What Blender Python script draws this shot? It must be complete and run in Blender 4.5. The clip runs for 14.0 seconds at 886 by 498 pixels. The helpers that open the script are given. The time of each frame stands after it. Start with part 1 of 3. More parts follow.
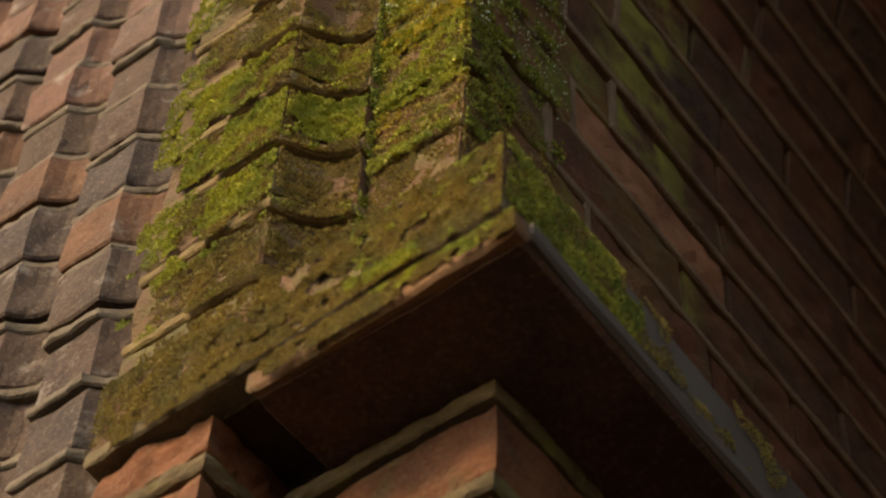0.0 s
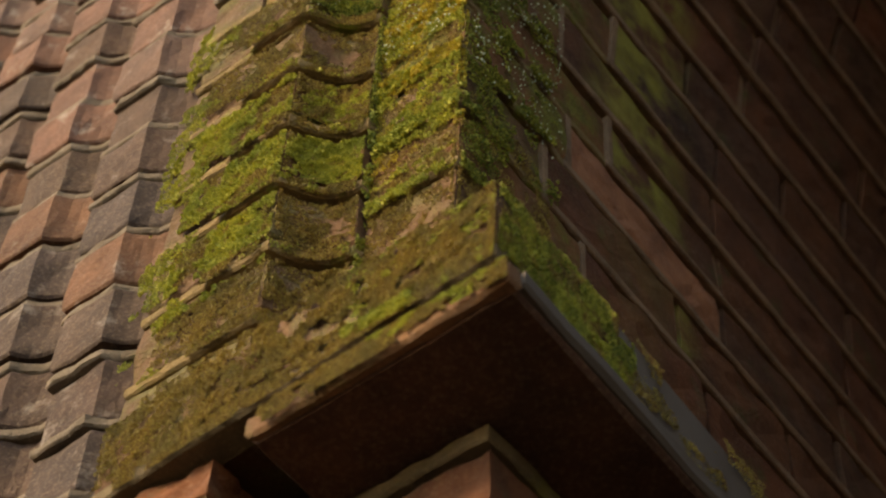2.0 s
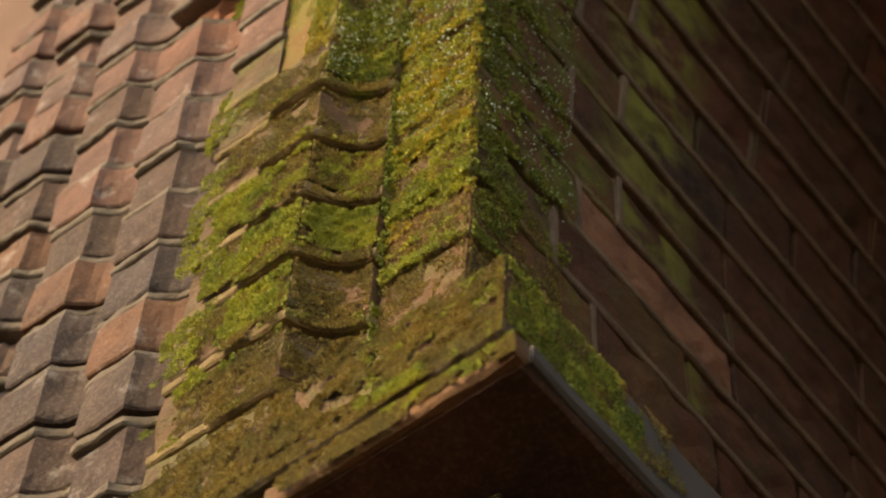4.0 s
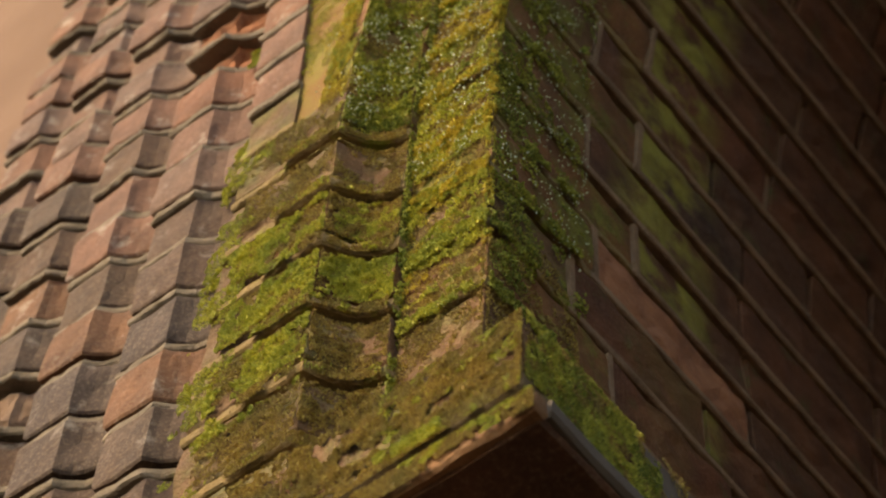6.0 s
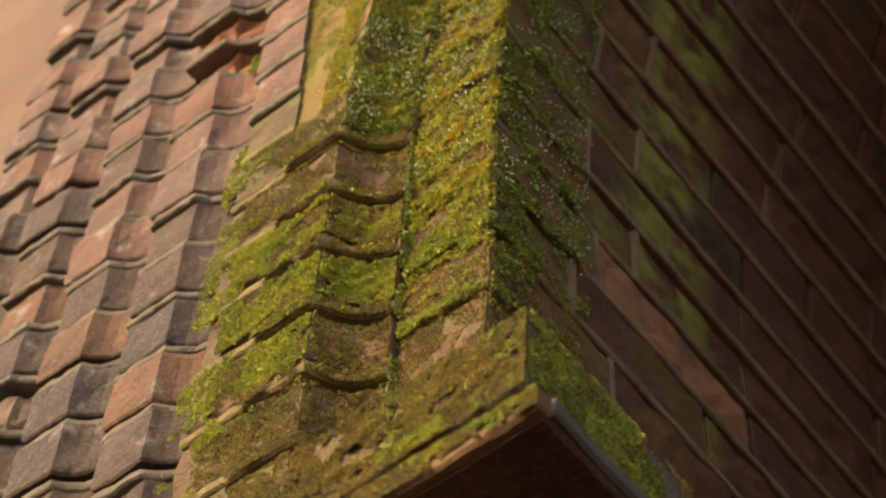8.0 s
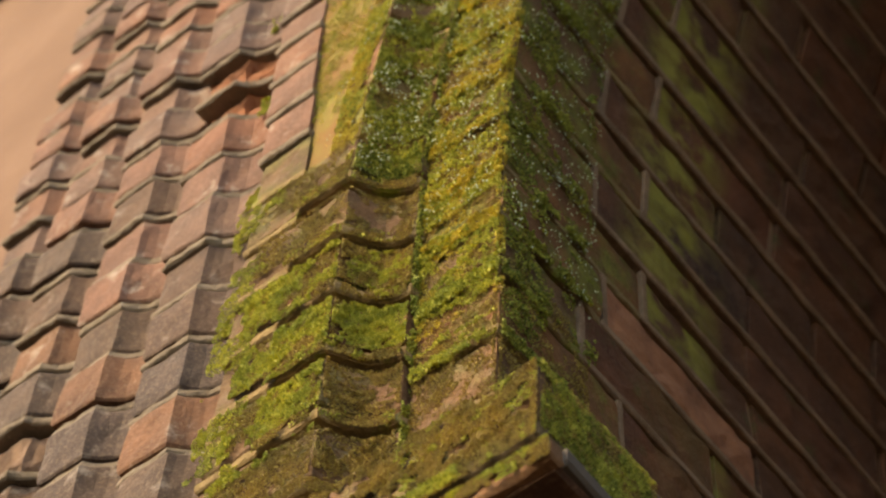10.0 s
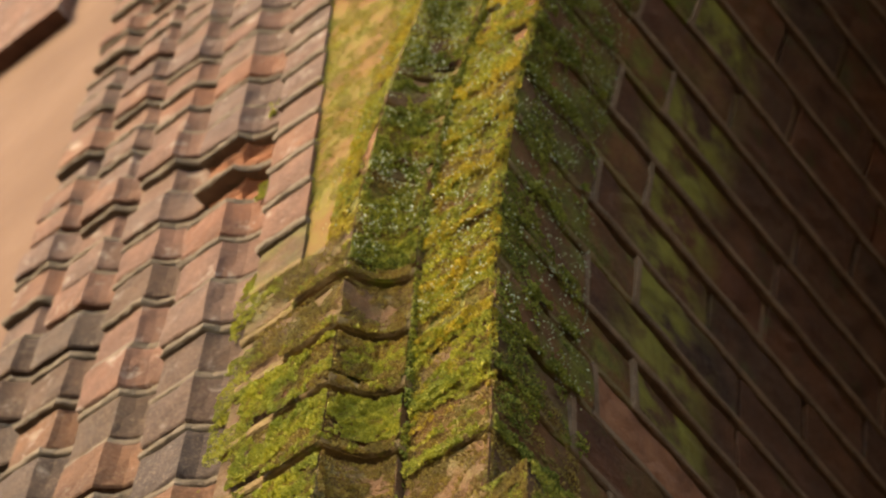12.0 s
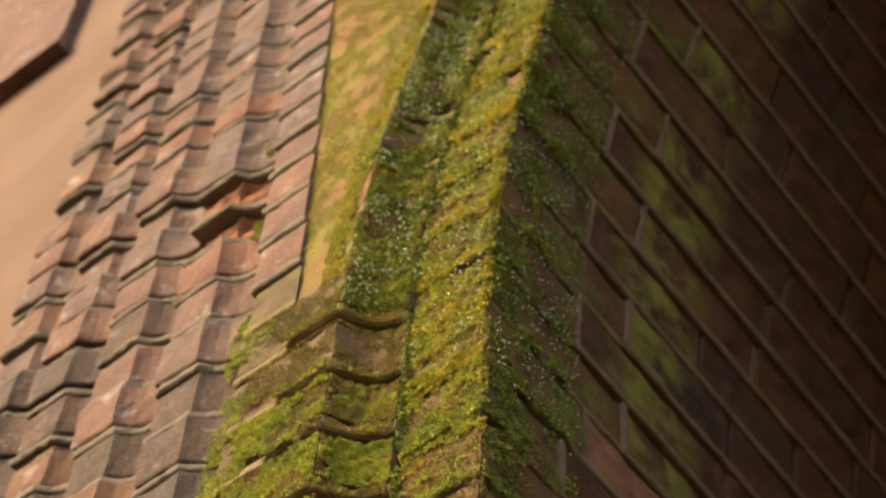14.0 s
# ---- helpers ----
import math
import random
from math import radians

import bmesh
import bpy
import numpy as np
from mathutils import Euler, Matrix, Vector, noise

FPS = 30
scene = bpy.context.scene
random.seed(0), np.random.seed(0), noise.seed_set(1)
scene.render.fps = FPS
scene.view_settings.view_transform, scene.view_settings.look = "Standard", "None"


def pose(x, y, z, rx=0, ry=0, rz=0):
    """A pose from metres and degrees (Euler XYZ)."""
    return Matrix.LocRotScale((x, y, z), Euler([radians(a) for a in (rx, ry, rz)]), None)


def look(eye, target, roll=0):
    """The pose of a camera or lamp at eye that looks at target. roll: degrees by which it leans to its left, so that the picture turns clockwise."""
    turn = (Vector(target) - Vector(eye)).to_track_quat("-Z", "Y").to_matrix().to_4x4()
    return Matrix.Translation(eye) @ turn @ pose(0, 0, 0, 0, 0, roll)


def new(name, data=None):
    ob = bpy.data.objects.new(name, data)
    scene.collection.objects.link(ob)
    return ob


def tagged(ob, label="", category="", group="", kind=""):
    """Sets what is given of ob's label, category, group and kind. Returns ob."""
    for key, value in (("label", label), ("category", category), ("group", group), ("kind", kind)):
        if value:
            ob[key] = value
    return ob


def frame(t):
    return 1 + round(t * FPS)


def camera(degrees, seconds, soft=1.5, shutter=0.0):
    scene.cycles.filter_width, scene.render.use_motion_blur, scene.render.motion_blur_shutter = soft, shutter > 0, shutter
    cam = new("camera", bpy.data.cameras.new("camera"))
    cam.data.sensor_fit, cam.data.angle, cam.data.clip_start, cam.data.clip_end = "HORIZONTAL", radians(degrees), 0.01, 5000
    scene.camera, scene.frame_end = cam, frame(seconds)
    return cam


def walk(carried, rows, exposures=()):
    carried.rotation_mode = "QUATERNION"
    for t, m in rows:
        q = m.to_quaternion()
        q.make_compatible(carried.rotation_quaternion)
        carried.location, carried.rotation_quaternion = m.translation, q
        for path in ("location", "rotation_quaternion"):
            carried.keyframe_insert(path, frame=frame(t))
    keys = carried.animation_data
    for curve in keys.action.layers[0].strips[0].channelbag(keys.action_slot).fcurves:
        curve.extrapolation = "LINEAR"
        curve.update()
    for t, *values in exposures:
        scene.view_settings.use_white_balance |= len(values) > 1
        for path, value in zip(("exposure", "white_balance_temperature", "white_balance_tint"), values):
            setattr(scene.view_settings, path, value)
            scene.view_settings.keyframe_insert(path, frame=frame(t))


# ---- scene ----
cam = camera(22.0, 14.0, soft=2.2)

PATH = [
    (0, (0.47, -0.582, 1.36), (-0.257, 0.301, 3.001), 3.2),
    (0.5, (0.473, -0.579, 1.36), (-0.252, 0.299, 3.004), 3.4),
    (1, (0.478, -0.582, 1.357), (-0.246, 0.293, 3.003), 3.5),
    (1.5, (0.487, -0.589, 1.356), (-0.241, 0.284, 3.002), 3.4),
    (2, (0.496, -0.602, 1.354), (-0.235, 0.272, 2.997), 3.2),
    (2.5, (0.505, -0.613, 1.35), (-0.229, 0.259, 2.993), 3.0),
    (3, (0.514, -0.619, 1.347), (-0.223, 0.246, 2.993), 3.3),
    (3.5, (0.524, -0.625, 1.342), (-0.215, 0.23, 2.992), 3.5),
    (6, (0.534, -0.64, 1.347), (-0.2, 0.18, 3.018), 3.9),
    (6.5, (0.525, -0.635, 1.348), (-0.203, 0.179, 3.024), 4.0),
    (7, (0.52, -0.632, 1.346), (-0.204, 0.181, 3.024), 4.1),
    (9.5, (0.525, -0.65, 1.338), (-0.185, 0.157, 3.024), 3.8),
    (10, (0.533, -0.66, 1.335), (-0.178, 0.141, 3.024), 3.8),
    (10.5, (0.542, -0.67, 1.333), (-0.166, 0.124, 3.026), 3.8),
    (11, (0.55, -0.68, 1.331), (-0.151, 0.108, 3.031), 3.6),
    (11.5, (0.555, -0.685, 1.333), (-0.139, 0.095, 3.039), 3.8),
    (12, (0.562, -0.689, 1.333), (-0.128, 0.084, 3.043), 4.0),
    (12.5, (0.567, -0.694, 1.333), (-0.12, 0.075, 3.047), 4.2),
    (13, (0.572, -0.7, 1.332), (-0.112, 0.067, 3.048), 4.2),
    (13.5, (0.58, -0.701, 1.328), (-0.104, 0.06, 3.046), 4.5),
    (14, (0.583, -0.704, 1.328), (-0.099, 0.056, 3.047), 4.6),
]
walk(cam, [(t, look(eye, target, roll)) for t, eye, target, roll in PATH],
     [(0.0, 0.72, 8600, 10), (3.0, 0.98, 8600, 10), (6.5, 1.15, 8600, 10), (9.5, 1.36, 8600, 10), (14.0, 1.38, 8600, 10)])

# ---------------------------------------------------------------- depth of field of the long lens
cam.data.dof.use_dof = True
cam.data.dof.focus_distance = 1.52
cam.data.dof.aperture_fstop = 11.0

# ---------------------------------------------------------------- daylight
world = bpy.data.worlds.new("sky")
scene.world = world
world.use_nodes = True
wn = world.node_tree.nodes
sky = wn.new("ShaderNodeTexSky")
sky.sky_type = "NISHITA"
sky.sun_disc = False
sky.sun_elevation = radians(37)
sky.sun_rotation = radians(208)
world.node_tree.links.new(sky.outputs["Color"], wn["Background"].inputs["Color"])
wn["Background"].inputs["Strength"].default_value = 0.20
sun = new("sun", bpy.data.lights.new("sun", "SUN"))
sun.data.energy = 2.9
sun.data.angle = radians(14)
sun.data.color = (1.0, 0.83, 0.58)
sun.matrix_world = look((-0.50, -0.92, 0.80), (0, 0, 0))

# ---------------------------------------------------------------- materials


def nodes_of(name, rough=0.9, spec=0.3):
    m = bpy.data.materials.new(name)
    m.use_nodes = True
    t = m.node_tree
    b = t.nodes["Principled BSDF"]
    b.inputs["Roughness"].default_value = rough
    b.inputs["Specular IOR Level"].default_value = spec
    return m, t, b


def add(t, kind, **vals):
    n = t.nodes.new(kind)
    for k, v in vals.items():
        n.inputs[k].default_value = v
    return n


def ramp(t, src, stops):
    r = t.nodes.new("ShaderNodeValToRGB")
    e = r.color_ramp.elements
    while len(e) < len(stops):
        e.new(0.5)
    for el, (p, c) in zip(e, stops):
        el.position = p
        el.color = (*c, 1) if len(c) == 3 else c
    t.links.new(src, r.inputs["Fac"])
    return r.outputs["Color"]


def mixc(t, fac, a, b, mode="MIX"):
    n = t.nodes.new("ShaderNodeMix")
    n.data_type = "RGBA"
    n.blend_type = mode
    for sock, v in ((n.inputs[0], fac), (n.inputs[6], a), (n.inputs[7], b)):
        if isinstance(v, (float, int)):
            sock.default_value = v
        elif isinstance(v, tuple):
            sock.default_value = (*v, 1)
        else:
            t.links.new(v, sock)
    return n.outputs[2]


def mul(t, a, b, op="MULTIPLY"):
    n = t.nodes.new("ShaderNodeMath")
    n.operation = op
    n.use_clamp = op in ("ADD", "SUBTRACT")
    for sock, v in zip(n.inputs, (a, b)):
        if isinstance(v, (float, int)):
            sock.default_value = v
        else:
            t.links.new(v, sock)
    return n.outputs[0]


def noise_of(t, scale, detail=6, rough=0.6, shift=0.0):
    g = t.nodes.new("ShaderNodeNewGeometry")
    src = g.outputs["Position"]
    if shift:
        a = t.nodes.new("ShaderNodeVectorMath")
        a.inputs[1].default_value = (shift, shift * 1.7, shift * 0.6)
        t.links.new(src, a.inputs[0])
        src = a.outputs[0]
    n = add(t, "ShaderNodeTexNoise", Scale=scale, Detail=detail, Roughness=rough)
    t.links.new(src, n.inputs["Vector"])
    return n.outputs["Fac"]


def bump_of(t, b, height, strength, dist):
    n = add(t, "ShaderNodeBump", Strength=strength, Distance=dist)
    t.links.new(height, n.inputs["Height"])
    t.links.new(n.outputs["Normal"], b.inputs["Normal"])


G = ((0, 0, 0), (1, 1, 1))


def brick_material(name, tones, moss, green, lime=0.3, rough=0.88):
    """Fired clay: a tone for each brick, clouding, dark and pale stains, pits; moss: 0 to 1, how much of it green growth covers."""
    m, t, b = nodes_of(name, rough)
    info = t.nodes.new("ShaderNodeObjectInfo")
    base = ramp(t, info.outputs["Random"], [(i / (len(tones) - 1), c) for i, c in enumerate(tones)])
    cloud = noise_of(t, 22, 8, 0.65)
    base = mixc(t, ramp(t, cloud, [(0.35, G[0]), (0.7, G[1])]), base, mixc(t, 1.0, base, (0.42, 0.42, 0.46), "MULTIPLY"))
    fine = noise_of(t, 330, 5, 0.7, 3.1)
    base = mixc(t, ramp(t, fine, [(0.5, G[0]), (0.72, (0.5, 0.5, 0.5))]), base, mixc(t, 0.35, base, (0.50, 0.36, 0.25)))
    base = mixc(t, ramp(t, fine, [(0.28, (0.7, 0.7, 0.7)), (0.42, G[0])]), base, (0.05, 0.03, 0.022))
    pale = ramp(t, noise_of(t, 34, 9, 0.72, 7.7), [(0.57, G[0]), (0.70, (lime, lime, lime))])
    base = mixc(t, pale, base, (0.34, 0.29, 0.25))
    height = fine
    if moss > 0:
        edge = 0.72 - 0.44 * moss
        patch = ramp(t, noise_of(t, 17, 9, 0.68, 1.3), [(edge, G[0]), (edge + 0.12, G[1])])
        tone = mixc(t, ramp(t, noise_of(t, 60, 5, 0.6, 5.2), [(0.35, G[0]), (0.65, G[1])]), green[0], green[1])
        cell = t.nodes.new("ShaderNodeTexVoronoi")
        cell.inputs["Scale"].default_value = 420
        t.links.new(t.nodes.new("ShaderNodeNewGeometry").outputs["Position"], cell.inputs["Vector"])
        grain = ramp(t, cell.outputs["Distance"], [(0.1, G[1]), (0.75, G[0])])
        tone = mixc(t, grain, mixc(t, 0.55, tone, (0.05, 0.035, 0.012)), tone)
        base = mixc(t, mul(t, patch, 0.85), base, tone)
        height = mul(t, fine, mul(t, patch, mul(t, grain, 1.6)), "ADD")
    t.links.new(base, b.inputs["Base Color"])
    bump_of(t, b, height, 0.75, 0.0022)
    return m


MOSS = ((0.10, 0.115, 0.014), (0.20, 0.22, 0.025))
ALGAE = ((0.10, 0.105, 0.03), (0.17, 0.13, 0.035))
M_OUTER = brick_material("weathered_brick", [(0.144, 0.074, 0.053), (0.165, 0.077, 0.052), (0.124, 0.074, 0.061), (0.150, 0.085, 0.063), (0.193, 0.077, 0.043), (0.132, 0.077, 0.061), (0.208, 0.091, 0.053), (0.140, 0.070, 0.053)], 0.0, MOSS, 0.75)
# Darker, greyer tones, used for the lower courses of the reeded columns.
M_GREY = brick_material("grey_weathered_brick", [(0.075, 0.043, 0.032), (0.095, 0.049, 0.030), (0.065, 0.043, 0.037), (0.080, 0.046, 0.030), (0.152, 0.065, 0.032), (0.070, 0.042, 0.034)], 0.0, MOSS, 0.55)
M_STAIN = brick_material("stained_brick", [(0.143, 0.072, 0.030), (0.122, 0.067, 0.028), (0.155, 0.069, 0.026), (0.127, 0.070, 0.033)], 0.58, ALGAE, 0.2)
M_MOSSY = brick_material("mossy_brick", [(0.161, 0.077, 0.028), (0.190, 0.076, 0.022), (0.138, 0.074, 0.030)], 0.58, MOSS, 0.0)
# Tones darker than the jamb's: doorway shade put into the brick colour.
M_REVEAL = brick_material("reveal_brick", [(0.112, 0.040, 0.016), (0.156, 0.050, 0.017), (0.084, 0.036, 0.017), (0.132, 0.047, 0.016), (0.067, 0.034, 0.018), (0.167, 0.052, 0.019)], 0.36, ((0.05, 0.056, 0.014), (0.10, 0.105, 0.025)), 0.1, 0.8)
M_ORANGE = brick_material("orange_brick", [(0.345, 0.144, 0.072), (0.356, 0.150, 0.072)], 0.0, MOSS, 0.0)


def damp_streak(m, middle, half, green):
    """Algae that has run down the wall in a streak at the depth middle, in blots that keep to single bricks."""
    t = m.node_tree
    b = t.nodes["Principled BSDF"]
    old = b.inputs["Base Color"].links[0].from_socket
    sep = t.nodes.new("ShaderNodeSeparateXYZ")
    t.links.new(t.nodes.new("ShaderNodeNewGeometry").outputs["Position"], sep.inputs[0])
    off = mul(t, mul(t, sep.outputs["Y"], middle, "SUBTRACT"), mul(t, middle, sep.outputs["Y"], "SUBTRACT"), "MAXIMUM")
    near = ramp(t, mul(t, off, 1.0 / half), [(0.35, G[1]), (1.0, G[0])])
    each = ramp(t, t.nodes.new("ShaderNodeObjectInfo").outputs["Random"], [(0.25, (0.1, 0.1, 0.1)), (0.55, G[1])])
    blot = ramp(t, noise_of(t, 21, 7, 0.6, 9.4), [(0.40, G[0]), (0.56, G[1])])
    fac = mul(t, mul(t, near, each), blot)
    new_base = mixc(t, mul(t, fac, 0.9), old, mixc(t, noise_of(t, 75, 5, 0.6, 2.0), green[0], green[1]))
    t.links.new(new_base, b.inputs["Base Color"])


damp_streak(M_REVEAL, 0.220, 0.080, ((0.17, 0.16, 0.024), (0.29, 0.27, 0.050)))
M_STRIP = brick_material("edge_brick", [(0.20, 0.095, 0.042), (0.21, 0.10, 0.042)], 0.42, ALGAE, 0.0)
M_LOWER = brick_material("red_brick", [(0.190, 0.062, 0.022), (0.165, 0.056, 0.022)], 0.42, ((0.10, 0.085, 0.03), (0.15, 0.10, 0.04)), 0.0)
# Soffit slab: shade under the impost ledge put into a dark colour.
M_SOFFIT = brick_material("shade_dark_brick", [(0.085, 0.036, 0.020), (0.10, 0.043, 0.022)], 0.0, MOSS, 0.0)
M_HOLLOW = brick_material("eroded_brick", [(0.304, 0.104, 0.040), (0.240, 0.080, 0.032)], 0.0, MOSS, 0.0)


def mortar_material(name, colour, moss, green):
    m, t, b = nodes_of(name, 0.95, 0.2)
    n1, n2 = noise_of(t, 26, 7, 0.65, 2.2), noise_of(t, 380, 4, 0.7)
    base = mixc(t, ramp(t, n1, [(0.35, G[0]), (0.68, G[1])]), colour, tuple(c * 0.5 for c in colour))
    base = mixc(t, ramp(t, n2, [(0.55, G[0]), (0.7, (0.6, 0.6, 0.6))]), base, tuple(min(1, c * 1.5) for c in colour))
    if moss:
        edge = 0.72 - 0.44 * moss
        patch = ramp(t, noise_of(t, 24, 8, 0.68, 1.3), [(edge, G[0]), (edge + 0.1, G[1])])
        base = mixc(t, mul(t, patch, 0.85), base, mixc(t, n2, green[0], green[1]))
    t.links.new(base, b.inputs["Base Color"])
    bump_of(t, b, n2, 0.8, 0.003)
    return m


M_MORTAR = mortar_material("lime_mortar", (0.205, 0.16, 0.12), 0.12, ALGAE)
M_MORTAR_MOSS = mortar_material("mossy_mortar", (0.24, 0.165, 0.075), 0.4, MOSS)
M_MORTAR_PIER = mortar_material("pier_mortar", (0.15, 0.105, 0.058), 0.45, ((0.11, 0.10, 0.03), (0.17, 0.14, 0.045)))
M_MORTAR_IMP = mortar_material("impost_mortar", (0.17, 0.125, 0.07), 0.15, ALGAE)
M_MORTAR_DARK = mortar_material("damp_mortar", (0.27, 0.175, 0.11), 0.15, ALGAE)


M_RUBBLE = mortar_material("crumbled_brick", (0.19, 0.12, 0.085), 0.1, ALGAE)


def plaster_material(name, tones, moss, green):
    m, t, b = nodes_of(name, 0.92, 0.2)
    n1, n2, n3 = noise_of(t, 3.5, 8, 0.6), noise_of(t, 160, 5, 0.65, 4.0), noise_of(t, 14, 8, 0.7, 8.0)
    base = ramp(t, n1, [(0.3, tones[0]), (0.5, tones[1]), (0.72, tones[2])])
    base = mixc(t, ramp(t, n3, [(0.4, G[0]), (0.75, (0.45, 0.45, 0.45))]), base, tones[0])
    if moss:
        edge = 0.72 - 0.44 * moss
        patch = ramp(t, n3, [(edge, G[0]), (edge + 0.25, G[1])])
        base = mixc(t, mul(t, patch, 0.85), base, mixc(t, n2, green[0], green[1]))
    t.links.new(base, b.inputs["Base Color"])
    bump_of(t, b, n2, 0.35, 0.0015)
    return m


M_PLASTER = plaster_material("pink_plaster", ((0.125, 0.070, 0.047), (0.15, 0.087, 0.059), (0.185, 0.111, 0.078)), 0, MOSS)
M_SPANDREL = plaster_material("algae_plaster", ((0.155, 0.070, 0.021), (0.160, 0.083, 0.027), (0.145, 0.100, 0.038)), 0.62, ((0.125, 0.135, 0.022), (0.20, 0.20, 0.036)))
M_CEMENT = plaster_material("grey_cement", ((0.085, 0.068, 0.056), (0.11, 0.090, 0.075), (0.145, 0.12, 0.10)), 0.25, ((0.06, 0.06, 0.015), (0.10, 0.10, 0.03)))
# Dark base for the wall core and the unseen closing walls, limits bounce.
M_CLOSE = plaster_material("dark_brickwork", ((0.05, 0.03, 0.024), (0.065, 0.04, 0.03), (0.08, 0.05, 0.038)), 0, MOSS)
M_GROUND = plaster_material("paving", ((0.035, 0.032, 0.026), (0.045, 0.04, 0.033), (0.06, 0.053, 0.043)), 0, MOSS)


def moss_material(name, dark, mid, light):
    m, t, b = nodes_of(name, 0.75, 0.25)
    g = t.nodes.new("ShaderNodeNewGeometry")
    tone = ramp(t, g.outputs["Random Per Island"], [(0.0, dark), (0.5, mid), (1.0, light)])
    patch = ramp(t, noise_of(t, 28, 5, 0.6, 6.0), [(0.35, (0.72, 0.76, 0.8)), (0.62, (1.12, 1.04, 0.9))])
    tone = mixc(t, 1.0, tone, patch, "MULTIPLY")
    t.links.new(tone, b.inputs["Base Color"])
    b.inputs["Subsurface Weight"].default_value = 0.0
    return m


M_TUFT = moss_material("moss_leaves", (0.185, 0.205, 0.035), (0.320, 0.345, 0.056), (0.50, 0.49, 0.092))
# Moss of the hollow and reveal, shade put into its leaf colours.
M_TUFT_SHADE = moss_material("shaded_moss_leaves", (0.10, 0.125, 0.024), (0.19, 0.225, 0.036), (0.36, 0.38, 0.075))
M_TUFT_GOLD = moss_material("golden_moss_leaves", (0.28, 0.20, 0.034), (0.43, 0.345, 0.050), (0.58, 0.52, 0.080))
M_CRUST = moss_material("crust_moss", (0.13, 0.078, 0.034), (0.27, 0.195, 0.062), (0.38, 0.33, 0.085))
M_DROP, _t, _b = nodes_of("dew_drop", 0.12, 0.6)
_b.inputs["Base Color"].default_value = (0.48, 0.54, 0.35, 1)

# ---------------------------------------------------------------- the arch and the courses
PITCH = 0.0755            # one course
BRICK = 0.0530            # height of a brick of the arch
TALL = 0.0590             # height of a brick of the outer jamb and the reveal
QUOIN = 0.0735            # one course of the corner and the reveal
QUOIN_BED = 2.4315        # middle of the first bed joint of the corner
BASE = 2.467             # underside of the first course over the impost
SPRING, RADIUS = 2.80, 1.85


def up_arch(s):
    """Pose of a course at height s along the jamb: straight to the springing, then round the arch."""
    if s <= SPRING:
        return Matrix.Translation((0, 0, s))
    c = Matrix.Translation((RADIUS, 0, SPRING))
    turn = Matrix.Rotation((s - SPRING) / RADIUS, 4, "Y")
    return c @ turn @ Matrix.Translation((-RADIUS, 0, 0))


def upright(s):
    return Matrix.Translation((0, 0, s))


def resample(poly, step, back=0.03):
    out = []
    for i, a in enumerate(poly):
        b = poly[(i + 1) % len(poly)]
        d = math.dist(a, b)
        n = 1 if min(a[1], b[1]) > back and d < 0.5 else max(1, int(d / step))
        if n > 24:
            n = 24
        out += [(a[0] + (b[0] - a[0]) * k / n, a[1] + (b[1] - a[1]) * k / n) for k in range(n)]
    return out


def prism(poly, h, rings, wobble, seed, step=0.012, grow=0.0, scale=40.0):
    """Points and faces of an upright prism on the plan poly (counter-clockwise), with rounded arrises and an uneven skin."""
    p = resample(poly, step)
    n = len(p)
    nor = []
    for i in range(n):
        a, o, c = p[i - 1], p[i], p[(i + 1) % n]
        la, lc = math.dist(a, o) or 1, math.dist(o, c) or 1
        d = ((o[0] - a[0]) / la + (c[0] - o[0]) / lc, (o[1] - a[1]) / la + (c[1] - o[1]) / lc)
        k = math.hypot(*d) or 1
        nor.append((d[1] / k, -d[0] / k))
    pts = []
    for z, inset in rings:
        for (x, y), (u, v) in zip(p, nor):
            f = grow - inset + wobble * noise.noise(Vector((x * scale + seed * 7.3, y * scale, z * scale + seed)))
            f += wobble * 0.45 * noise.noise(Vector((x * scale * 3.3, y * scale * 3.3 + seed * 5.1, z * scale * 3.3)))
            dz = wobble * 0.3 * noise.noise(Vector((x * scale * 0.7 - seed * 3.1, y * scale * 0.7, seed * 1.7)))
            pts.append((x + u * f, y + v * f, z + dz))
    faces = [tuple(range(n - 1, -1, -1)), tuple(range((len(rings) - 1) * n, len(rings) * n))]
    for r in range(len(rings) - 1):
        for i in range(n):
            j = (i + 1) % n
            faces.append((r * n + i, r * n + j, (r + 1) * n + j, (r + 1) * n + i))
    return pts, faces


def mesh_of(name, pts, faces, material, smooth=False):
    me = bpy.data.meshes.new(name)
    me.from_pydata(pts, [], faces)
    me.materials.append(material)
    if smooth:
        me.shade_smooth()
    me.validate()
    me.update()
    return me


def brick_mesh(poly, material, seed, h=BRICK, step=0.009, wobble=0.0019, round_off=1.0):
    rings = [(0, 0.0026), (0.0022, 0.0005), (h * 0.18, 0), (h * 0.4, 0), (h * 0.62, 0), (h * 0.84, 0.0002), (h - 0.003, 0.0010), (h, 0.0040)]
    return mesh_of("brick", *prism(poly, h, [(z, i * round_off) for z, i in rings], wobble, seed, step), material)


